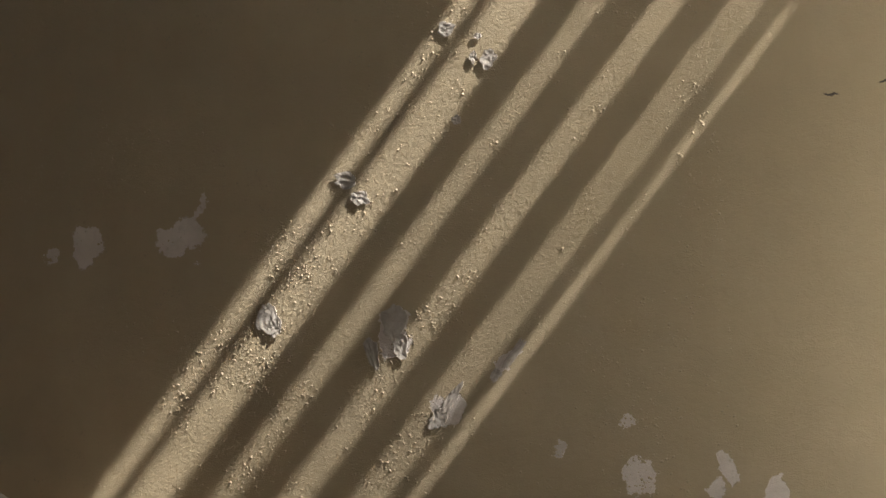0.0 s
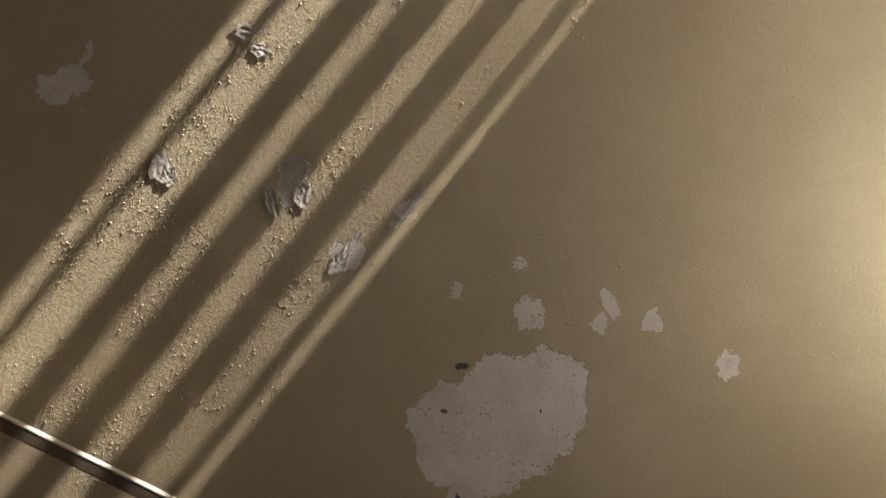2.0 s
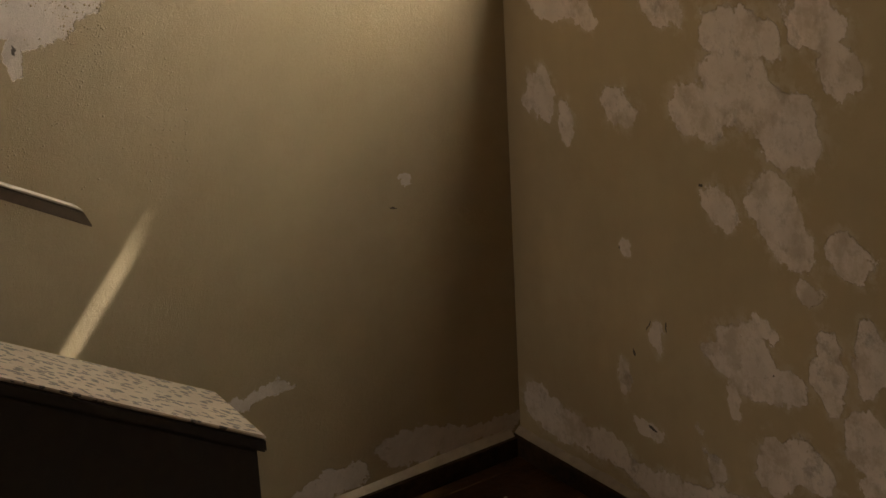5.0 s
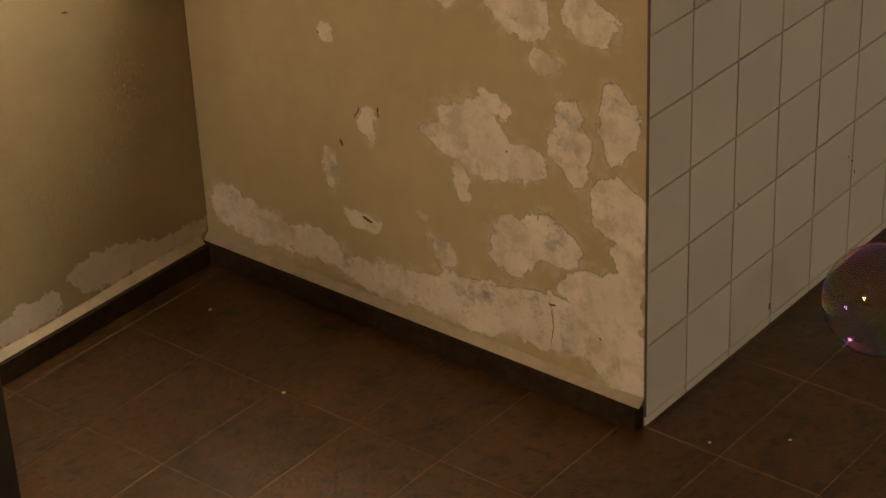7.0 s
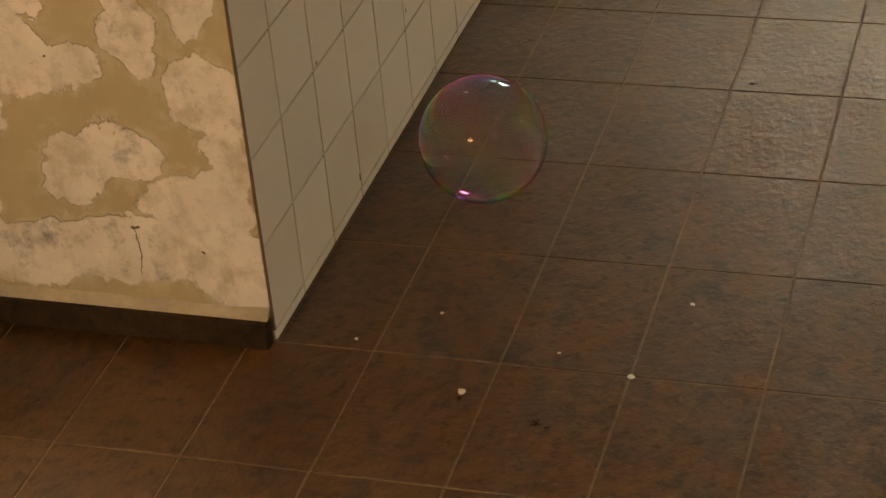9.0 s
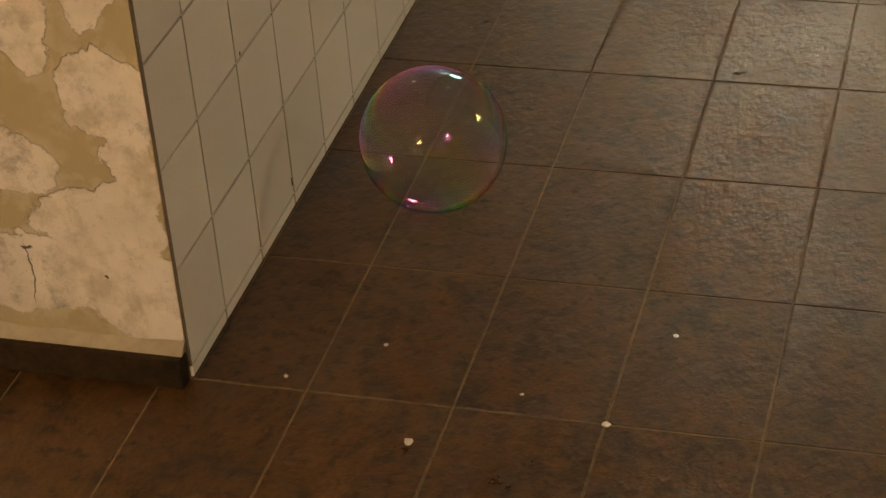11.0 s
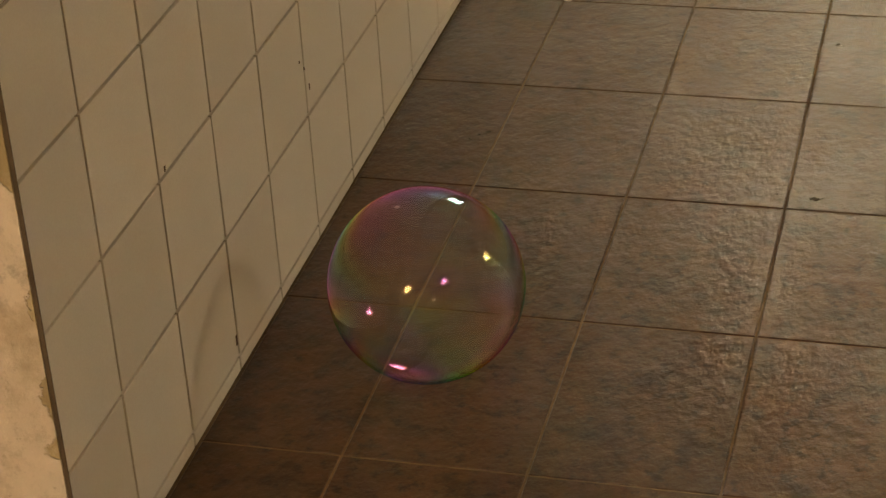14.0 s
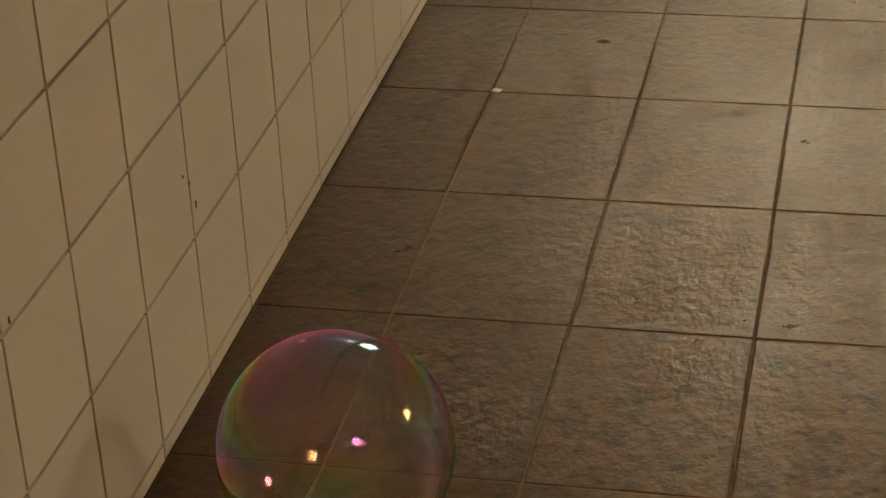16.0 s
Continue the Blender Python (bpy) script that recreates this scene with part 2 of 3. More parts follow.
def floor_tile_material():
    n = Nodes("brown_slate_tile")
    info = n.add("ShaderNodeObjectInfo")
    geo = n.add("ShaderNodeNewGeometry")
    where = geo.outputs["Position"]
    big, fine, wear = n.noise(4.5, 5, 0.6, where), n.noise(26, 6, 0.65, where), n.noise(70, 4, 0.6, where)
    col = n.mix(n.ramp(big, 0.34, 0.66), (0.034, 0.0132, 0.0032), (0.058, 0.0240, 0.0066))
    col = n.mix(n.ramp(fine, 0.44, 0.66, 0.0, 0.7), col, (0.082, 0.037, 0.0120))
    col = n.mix(n.ramp(n.noise(15, 4, 0.6, n.vec("ADD", where, (3, 9, 2))), 0.54, 0.68, 0.0, 0.8), col, (0.013, 0.0048, 0.0014))
    col = n.mix(n.ramp(n.noise(48, 4, 0.6, where), 0.54, 0.66, 0.0, 0.75), col, (0.011, 0.0042, 0.0013))
    col = n.mix(n.ramp(n.noise(150, 3, 0.7, where), 0.58, 0.68, 0.0, 0.6), col, (0.012, 0.0046, 0.0015))
    each = n.ramp(info.outputs["Random"], 0.0, 1.0, 0.88, 1.12)
    col = n.mix(1.0, col, n.vec("SCALE", (1, 1, 1), each), "MULTIPLY")
    stretch = n.add("ShaderNodeMapping")
    n.put(stretch.inputs[0], where)
    stretch.inputs["Scale"].default_value = (0.85, 1.0, 1.0)
    slate = n.noise(52, 5, 0.62, stretch.outputs[0])
    relief = n.bump(n.math("ADD", n.math("MULTIPLY", slate, 1.0), n.math("MULTIPLY", wear, 0.35)), 0.0026, 0.85)
    rough = n.ramp(n.math("ADD", n.math("MULTIPLY", fine, 0.5), n.math("MULTIPLY", big, 0.5)), 0.35, 0.65, 0.27, 0.46)
    return n.done(col, rough, normal=relief, spec=0.36)


def wall_tile_material():
    n = Nodes("white_glazed_tile")
    info = n.add("ShaderNodeObjectInfo")
    where = n.add("ShaderNodeNewGeometry").outputs["Position"]
    each = n.ramp(info.outputs["Random"], 0.0, 1.0)
    col = n.mix(each, (0.68, 0.635, 0.565), (0.74, 0.695, 0.625))
    grime = n.ramp(n.noise(420, 2, 0.5, where), 0.35, 0.65, 0.0, 0.12)
    col = n.mix(grime, col, (0.40, 0.33, 0.25))
    return n.done(col, 0.3)


def terrazzo_material():
    n = Nodes("speckled_terrazzo")
    stretch = n.add("ShaderNodeMapping")
    n.put(stretch.inputs[0], n.pos)
    stretch.inputs["Scale"].default_value = (0.75, 1.25, 0.9)
    cells = n.add("ShaderNodeTexVoronoi")
    n.put(cells.inputs["Vector"], n.vec("ADD", stretch.outputs[0], n.vec("SCALE", n.noise(60, 2, 0.5, colour=True), 0.012)))
    cells.inputs["Scale"].default_value = 62
    pick = n.add("ShaderNodeSeparateColor")
    n.put(pick.inputs[0], cells.outputs["Color"])
    chip = n.math("MULTIPLY", n.ramp(cells.outputs["Distance"], 0.40, 0.46, 1.0, 0.0), n.ramp(pick.outputs[0], 0.30, 0.32))
    base = n.mix(n.ramp(n.noise(18, 5, 0.6), 0.3, 0.7), (0.33, 0.255, 0.175), (0.26, 0.195, 0.13))
    col = n.mix(n.math("MULTIPLY", chip, 0.95), base, (0.030, 0.022, 0.016))
    return n.done(col, 0.50, normal=n.bump(n.noise(300, 3), 0.0004))


def frosted_material(name="frosted_glass", clear=1.0):
    n = Nodes(name)
    shine = n.add("ShaderNodeBsdfTranslucent")
    n.put(shine.inputs[0], n.mix(n.noise(30, 3), (0.80 * clear, 0.78 * clear, 0.72 * clear), (0.88 * clear, 0.86 * clear, 0.82 * clear)))
    gloss = n.add("ShaderNodeBsdfGlossy")
    gloss.inputs["Roughness"].default_value = 0.35
    both = n.add("ShaderNodeMixShader")
    both.inputs[0].default_value = 0.06
    n.tree.links.new(shine.outputs[0], both.inputs[1])
    n.tree.links.new(gloss.outputs[0], both.inputs[2])
    n.tree.links.new(both.outputs[0], n.tree.nodes["Material Output"].inputs["Surface"])
    return n.mat


def bubble_material():
    """A clear film whose gloss grows towards the rim, tinted in soft bands by its thickness."""
    n = Nodes("soap_film")
    clear = n.add("ShaderNodeBsdfTransparent")
    gloss = n.add("ShaderNodeBsdfGlossy")
    gloss.inputs["Roughness"].default_value = 0.03
    sep = n.add("ShaderNodeSeparateXYZ")
    n.put(sep.inputs[0], n.pos)
    thick = n.math("ADD", n.math("MULTIPLY", sep.outputs[2], -13.0), n.math("MULTIPLY", n.noise(7, 1, 0.4), 2.2))
    hue = n.add("ShaderNodeCombineColor", mode="HSV")
    n.put(hue.inputs[0], n.math("FRACT", thick))
    hue.inputs[1].default_value, hue.inputs[2].default_value = 0.68, 1.0
    n.put(gloss.inputs[0], hue.outputs[0])
    edge = n.add("ShaderNodeLayerWeight")
    edge.inputs[0].default_value = 0.5
    fac = n.math("ADD", n.math("MULTIPLY", n.math("POWER", edge.outputs["Facing"], 3.1), 1.15), 0.035, clamp=True)
    both = n.add("ShaderNodeMixShader")
    n.put(both.inputs[0], fac)
    n.tree.links.new(clear.outputs[0], both.inputs[1])
    n.tree.links.new(gloss.outputs[0], both.inputs[2])
    n.tree.links.new(both.outputs[0], n.tree.nodes["Material Output"].inputs["Surface"])
    return n.mat


# for unseen panes, added to weaken the sun where its stripes are dimmer
def dim_glass_material(name, clear):
    n = Nodes(name)
    through_glass = n.add("ShaderNodeBsdfTransparent")
    through_glass.inputs[0].default_value = (clear, clear, clear, 1)
    scatter = n.add("ShaderNodeBsdfTranslucent")
    scatter.inputs[0].default_value = (0.6, 0.56, 0.48, 1)
    both = n.add("ShaderNodeMixShader")
    n.put(both.inputs[0], n.ramp(n.noise(25, 4), 0.3, 0.7, 0.05, 0.2))
    n.tree.links.new(through_glass.outputs[0], both.inputs[1])
    n.tree.links.new(scatter.outputs[0], both.inputs[2])
    n.tree.links.new(both.outputs[0], n.tree.nodes["Material Output"].inputs["Surface"])
    return n.mat


dim_glass, dimmer_glass = dim_glass_material("dim_glass", 0.93), dim_glass_material("dimmer_glass", 0.78)
floor_tile, wall_tile, terrazzo = floor_tile_material(), wall_tile_material(), terrazzo_material()
# the darker frosted glass is toned down to lessen corridor sheen on the floor
frosted, dim_frosted, soap_film = frosted_material(), frosted_material("dimmed_frosted_glass", 0.70), bubble_material()
flake_paint = plain("curled_pale_flake", (0.47, 0.39, 0.30), 0.42, grain=70, amount=0.45)
grit_paint = plain("painted_grit", (0.38, 0.285, 0.16), 0.65)
fleck_paint = plain("pale_plaster_crumb", (0.62, 0.56, 0.47), 0.8)

# ---- building blocks ----


def mesh_of(name, bm, material, smooth=False):
    me = bpy.data.meshes.new(name)
    bm.normal_update()
    bm.to_mesh(me)
    bm.free()
    if material:
        me.materials.append(material)
    if smooth:
        me.polygons.foreach_set("use_smooth", [True] * len(me.polygons))
    return me


def part(name, bm, material, parent=None, label="", smooth=False):
    ob = new(name, mesh_of(name, bm, material, smooth))
    ob.parent = parent
    if label:
        tagged(ob, label)
    return ob


def box(lo, hi, bevel=0.0, bm=None):
    bm = bm or bmesh.new()
    made = bmesh.ops.create_cube(bm, size=1.0)["verts"]
    for v in made:
        v.co = Vector([(a + b) / 2 + c * (b - a) for a, b, c in zip(lo, hi, v.co)])
    if bevel:
        edges = list({e for v in made for e in v.link_edges})
        bmesh.ops.bevel(bm, geom=edges, offset=bevel, segments=2, affect="EDGES", profile=0.6)
    return bm


def empty(name, label, category, group="", kind="", at=(0, 0, 0)):
    ob = tagged(new(name), label, category, group, kind)
    ob.location = at
    return ob


def structure(name, bm, material, label, category):
    return tagged(part(name, bm, material), label, category, kind="structure")


def holed(axis, at, thick, lo, hi, hole):
    """A wall across x at the given place with one opening; lo, hi and hole are (y, z)."""
    bm = bmesh.new()
    (y0, z0), (y1, z1), (a0, b0), (a1, b1) = lo, hi, *hole
    x0, x1 = sorted((at, at + thick))
    ys, zs = (y0, a0, a1, y1), (z0, b0, b1, z1)
    grid = {}
    for x in (x0, x1):
        for i, y in enumerate(ys):
            for j, z in enumerate(zs):
                grid[x, i, j] = bm.verts.new((x, y, z))
    for x, flip in ((x0, False), (x1, True)):
        for i in range(3):
            for j in range(3):
                if (i, j) != (1, 1):
                    f = [grid[x, i, j], grid[x, i, j + 1], grid[x, i + 1, j + 1], grid[x, i + 1, j]]
                    bm.faces.new(f[::-1] if flip else f)
    rings = [[(0, 0), (1, 0), (2, 0), (3, 0), (3, 1), (3, 2), (3, 3), (2, 3), (1, 3), (0, 3), (0, 2), (0, 1)],
             [(1, 1), (1, 2), (2, 2), (2, 1)]]
    for ring in rings:
        for a, b in zip(ring, ring[1:] + ring[:1]):
            bm.faces.new([grid[x0, *a], grid[x0, *b], grid[x1, *b], grid[x1, *a]])
    bmesh.ops.recalc_face_normals(bm, faces=bm.faces)
    return bm


# ---- the shell of the place ----
structure("ground", box((-60, -60, -0.30), (60, 60, -0.21)), plain("outside_ground", (0.30, 0.27, 0.22), 0.9),
          "pale dusty ground outside the building", "ground")
floor = structure("floor", box((-6.2, -4.2, -0.20), (5.2, L + 0.2, -0.0013)), floor_grout,
                  "floor of dark brown slate-textured ceramic tiles", "floor")
wall_a = structure("wall_north", box((-6.2, L, -0.004), (0.25, L + 0.25, TOP)), stair_wall_paint,
                   "stair wall with tan paint, pale peeled patches", "wall")
SILL, HEAD, JAMB, FAR_JAMB, LEAN = 1.178, 4.25, 1.052, 0.22, 0.145


def leaning(bm, height=SILL - 0.001):
    """The old window has sunk towards the corner: its level lines drop a little that way."""
    for v in bm.verts:
        if height < v.co.z < TOP - 0.01 and v.co.y > 0.1:
            v.co.z += LEAN * max(0.0, JAMB - v.co.y)
    return bm


wall_b = structure("wall_east", leaning(holed("x", 0.0, 0.2, (0.004, -0.004), (L - 0.002, TOP), ((FAR_JAMB, SILL), (JAMB, HEAD)))), end_wall_paint,
                   "narrow tan wall with large damp peeled patches", "wall")
wall_c = structure("wall_tiled", box((0.012, 0.006, -0.004), (5.2, 0.2, TOP)), grout_dark,
                   "corridor wall clad in square white glazed tiles", "wall")
structure("wall_corridor_end", holed("x", 5.0, 0.2, (-4.2, -0.004), (0.0, TOP), ((-0.85, 1.5), (-0.15, 2.4))), plain_paint,
          "plain tan wall at the corridor's end", "wall")
structure("wall_stair_head", holed("x", -6.2, 0.2, (-4.2, -0.004), (L - 0.002, TOP), ((0.05, 2.7), (1.05, 3.8))), plain_paint,
          "plain tan wall at the head of the stairs", "wall")
# its opening is only for the added, unseen fill window
south = holed("x", -4.4, 0.2, (-6.2, -0.004), (5.2, TOP), ((1.6, 1.60), (2.2, 2.2)))
for v in south.verts:
    v.co.x, v.co.y = v.co.y, v.co.x
bmesh.ops.recalc_face_normals(south, faces=south.faces)
structure("wall_south", south, plain_paint, "plain tan wall along the hall", "wall")
structure("ceiling", box((0, 0, 0), (1, 1, 1)), white_paint, "plain whitewashed ceiling", "ceiling")
bm = box((-6.2, -4.4, TOP), (0.2, L + 0.25, TOP + 0.2))
box((0.2, -4.4, TOP), (5.2, 0.2, TOP + 0.2), bm=bm)
bm.to_mesh(bpy.data.objects["ceiling"].data)
bm.free()
BB = 0.047


def skirting(name, lo, hi, along):
    board = structure(name, box(lo, hi, 0.003), skirting_stone, "low dark stone skirting with a plaster fillet", "baseboard")
    bm = bmesh.new()
    count = 60
    rows = []
    for k in range(count + 1):
        s = k / count
        wob = noise.noise((s * 23, along, 3.1)) * 0.006
        if along:       # along x, wall at y = L
            x = lo[0] + (hi[0] - lo[0]) * s
            pts = [(x, lo[1] + 0.009, BB), (x, lo[1] + 0.012, BB + 0.003), (x, hi[1] + 0.0005, BB + 0.013 + wob), (x, hi[1] + 0.0005, BB)]
        else:           # along y, wall at x = 0
            y = lo[1] + (hi[1] - lo[1]) * s
            pts = [(lo[0] + 0.009, y, BB), (lo[0] + 0.012, y, BB + 0.003), (hi[0] + 0.0005, y, BB + 0.013 + wob), (hi[0] + 0.0005, y, BB)]
        rows.append([bm.verts.new(p) for p in pts])
    for a, d in zip(rows, rows[1:]):
        for i in range(4):
            bm.faces.new([a[i], a[(i + 1) % 4], d[(i + 1) % 4], d[i]])
    bm.faces.new(rows[0]); bm.faces.new(rows[-1][::-1])
    bmesh.ops.recalc_face_normals(bm, faces=bm.faces)
    part("plaster_fillet", bm, fillet_plaster, board, "rough cream plaster fillet")


fillet_plaster = plain("cream_fillet_plaster", (0.36, 0.28, 0.19), 0.85, grain=30, amount=0.4, depth=0.002)
skirting("baseboard_north", (-6.0, L - 0.026, 0.0), (-0.027, L - 0.001, BB), 1)
skirting("baseboard_east", (-0.026, 0.004, 0.0), (-0.001, L - 0.001, BB), 0)

# ---- the window in the end wall ----
window = empty("window_1", "steel window with white frame, frosted panes and open slats", "window", kind="structure", at=(0.12, 0.6, SILL))


def world_part(name, bm, material, parent, label=""):
    """A part modelled in place, under a thing that stands elsewhere."""
    ob = part(name, bm, material, parent, label)
    ob.matrix_parent_inverse = Matrix.Translation(-parent.location)
    return ob


FX0, FX1 = 0.10, 0.14
UP = 0.12 * 1.13 - 0.008     # the sun's climb between the wall's face and the window's frame
IN0, IN1 = FAR_JAMB + 0.035, JAMB - 0.062


def bar_of(name, lo, hi, bevel=0.002, inset=0.004):
    world_part(name, leaning(box((FX0 + inset, IN0, lo), (FX1 - inset, IN1, hi), bevel)), frame_paint, window)


for lo, hi in (((FAR_JAMB, SILL), (IN0, HEAD)), ((IN1, SILL), (JAMB, HEAD)), ((IN0, SILL), (IN1, SILL + 0.02)), ((IN0, HEAD - 0.06), (IN1, HEAD))):
    world_part("frame", leaning(box((FX0, *lo), (FX1, *hi), 0.003)), frame_paint, window)
for lo, hi in (((-0.003, FAR_JAMB + 0.005, SILL), (FX0 - 0.001, JAMB - 0.005, SILL + 0.004)), ((-0.003, JAMB - 0.004, SILL), (FX0 - 0.001, JAMB - 0.0005, HEAD - 0.01))):
    world_part("lining", leaning(box(lo, hi)), lining_paint, window, "bright white painted reveal")
# bars between the panes, then thick slats across the upper light
LOW_SLOT, HIGH_SLOTS = (1.705 + UP, 1.790 + UP), (2.958 + UP, 3.716 + UP)
for lo, hi in ((1.375, 1.40), (LOW_SLOT[0] - 0.02, LOW_SLOT[0]), (LOW_SLOT[1], LOW_SLOT[1] + 0.02), (2.50, 2.53),
               (HIGH_SLOTS[0] - 0.03, HIGH_SLOTS[0])):
    bar_of("crossbar", lo, hi)
for lo, hi in ((SILL + 0.02, 1.375), (1.40, LOW_SLOT[0] - 0.02), (LOW_SLOT[1] + 0.02, 2.50), (2.53, HIGH_SLOTS[0] - 0.03),
               (HIGH_SLOTS[1], HEAD - 0.06)):
    world_part("pane", leaning(box((0.117, IN0 + 0.001, lo), (0.121, IN1 - 0.001, hi))), frosted, window, "frosted glass pane glowing with daylight")
# unseen panes added to cut the low sun strip short and dim it
for a, b in ((IN0 + 0.001, 0.80), (0.944, IN1 - 0.001)):
    world_part("pane", leaning(box((0.117, a, LOW_SLOT[0]), (0.121, b, LOW_SLOT[1]))), frosted, window)
world_part("pane", leaning(box((0.117, 0.801, LOW_SLOT[0]), (0.121, 0.943, LOW_SLOT[1]))), dimmer_glass, window)
for lo, hi in ((3.003, 3.0455), (3.128, 3.2125), (3.284, 3.3805), (3.440, 3.5295), (3.633, 3.6695)):
    bar_of("slat", lo + UP, hi + UP, 0.002, 0.017)
# unseen panes added between the lower slats, to weaken the sun's lower stripes
for lo, hi, glass in ((HIGH_SLOTS[0], 3.003 + UP, dim_glass), (3.0455 + UP, 3.128 + UP, dimmer_glass), (3.2125 + UP, 3.284 + UP, dim_glass),
                      (3.3805 + UP, 3.440 + UP, dim_glass)):
    world_part("pane", leaning(box((0.119, IN0 + 0.001, lo), (0.122, IN1 - 0.001, hi))), glass, window, "unseen clear pane, added to dim the sun stripes")

def swapped(bm, swap):
    """Turns a piece built across x into one across y."""
    if swap:
        for v in bm.verts:
            v.co.x, v.co.y = v.co.y, v.co.x
        bmesh.ops.reverse_faces(bm, faces=bm.faces)
    return bm


# Unseen windows: two for daylight assumed there, the last added to brighten the tiles.
for nm, x, lo, hi, swap in (("window_2", 5.1, (-0.85, 1.5), (-0.15, 2.4), False), ("window_3", -6.1, (0.05, 2.7), (1.05, 3.8), False),
                            ("fill_window_4", -4.3, (1.6, 1.60), (2.2, 2.2), True)):
    win = empty(nm, "plain white framed window with frosted panes, unseen, placed for light", "window", kind="structure", at=(lo[0], x, lo[1]) if swap else (x, lo[0], lo[1]))
    for a, b in (((lo[0], lo[1]), (lo[0] + 0.05, hi[1])), ((hi[0] - 0.05, lo[1]), (hi[0], hi[1])),
                 ((lo[0] + 0.05, lo[1]), (hi[0] - 0.05, lo[1] + 0.05)), ((lo[0] + 0.05, hi[1] - 0.05), (hi[0] - 0.05, hi[1]))):
        world_part("frame", swapped(box((x - 0.02, *a), (x + 0.02, *b), 0.003), swap), frame_paint, win)
    world_part("pane", swapped(box((x - 0.002, lo[0] + 0.05, lo[1] + 0.05), (x + 0.002, hi[0] - 0.05, hi[1] - 0.05)), swap), dim_frosted if nm == "window_2" else frosted, win)

bracket_iron = plain("rusty_iron", (0.10, 0.055, 0.03), 0.7)
# ---- handrail on the stair wall ----
RAIL_END, RAIL_SLOPE = (-1.024, 0.858), 0.592
rail = empty("handrail", "worn brown wooden handrail fixed along the stair wall", "handrail", at=(RAIL_END[0], L - 0.10, RAIL_END[1]))


def sloped_bar(end_x, end_z, slope, far_x, y0, y1, high, bevel, cut=0.0, skew=0.0):
    """A bar that climbs towards -x from its lower end; cut: how far its top end leans back."""
    bm = bmesh.new()
    ends = []
    for x, back in ((end_x, cut), (far_x, 0.0)):
        z = end_z + (end_x - x) * slope
        ends.append([bm.verts.new((x - skew, y0, z + skew * slope)), bm.verts.new((x, y1, z)), bm.verts.new((x - back, y1, z + high + back * slope)),
                     bm.verts.new((x - back - skew, y0, z + high + (back + skew) * slope))])
    bm.faces.new(ends[0])
    bm.faces.new(ends[1][::-1])
    for i in range(4):
        j = (i + 1) % 4
        bm.faces.new([ends[0][j], ends[0][i], ends[1][i], ends[1][j]])
    bmesh.ops.recalc_face_normals(bm, faces=bm.faces)
    if bevel:
        bmesh.ops.bevel(bm, geom=list(bm.edges), offset=bevel, segments=2, affect="EDGES")
    return bm


world_part("bar", sloped_bar(RAIL_END[0], RAIL_END[1], RAIL_SLOPE, -5.2, L - 0.122, L - 0.085, 0.026, 0.003, 0.016), rail_wood, rail)
# pale strip added to paint the light caught by the rail's top
world_part("top_highlight", sloped_bar(RAIL_END[0] - 0.0165, RAIL_END[1] + 0.0262 + 0.0165 * RAIL_SLOPE, RAIL_SLOPE, -5.2, L - 0.122, L - 0.085, 0.004, 0.001, 0.002), strip_highlight, rail, "pale shiny strip added as the highlight on the rail's top")
for x in (-1.20, -2.2, -3.2, -4.2):
    z = RAIL_END[1] + (RAIL_END[0] - x) * RAIL_SLOPE
    bm = box((x - 0.007, L - 0.086, z + 0.004), (x + 0.007, L - 0.003, z + 0.014), 0.002)
    for v in bm.verts:
        v.co.z -= 0.34 * (v.co.y - L + 0.086)
    box((x - 0.012, L - 0.004, z - 0.034), (x + 0.012, L - 0.0005, z - 0.010), 0.001, bm)
    world_part("bracket", bm, bracket_iron, rail, "rusty iron bracket")

# ---- parapet of the stairs ----
CAP_END, CAP_SLOPE = (-0.885, 0.500), 0.575
parapet = empty("stair_parapet", "sloping stair parapet with a speckled terrazzo cap", "parapet", at=(CAP_END[0], 0.7, 0.0))
# the cap's unlit edge: its shade is put into the dark colour
world_part("cap", sloped_bar(CAP_END[0], CAP_END[1], CAP_SLOPE, -2.4, 0.592, 0.848, 0.027, 0.004, 0.0, 0.045), shaded_parapet, parapet, "cap edge coloured dark for the shade on its front")
world_part("cap_face", sloped_bar(CAP_END[0], CAP_END[1] + 0.0272, CAP_SLOPE, -2.4, 0.59, 0.85, 0.0068, 0.002, 0.0, 0.045), terrazzo, parapet, "cream terrazzo face with dark chips")
bm = bmesh.new()
rows = []
for y, back in ((0.606, 0.058), (0.835, 0.018)):
    x0, x1 = CAP_END[0] - back, -2.38
    prof = [(x0, 0.0), (x0, CAP_END[1] + back * CAP_SLOPE - 0.001), (x1, CAP_END[1] + (CAP_END[0] - x1) * CAP_SLOPE - 0.001), (x1, 0.0)]
    rows.append([bm.verts.new((x, y, z)) for x, z in prof])
bm.faces.new(rows[0]); bm.faces.new(rows[1][::-1])
for i in range(4):
    bm.faces.new([rows[0][i], rows[0][i - 1], rows[1][i - 1], rows[1][i]])
bmesh.ops.recalc_face_normals(bm, faces=bm.faces)
world_part("body", bm, shaded_parapet, parapet)

# ---- soap bubble ----
bm = bmesh.new()
bmesh.ops.create_uvsphere(bm, u_segments=96, v_segments=64, radius=BUBBLE_R)
bubble = tagged(part("soap_bubble", bm, soap_film, smooth=True), "large clear soap bubble with rainbow sheen drifting in the air", "bubble")
bubble.location = BUBBLE_AT

# ---- peeling flakes and grit on the stair wall ----
rng = random.Random(11)


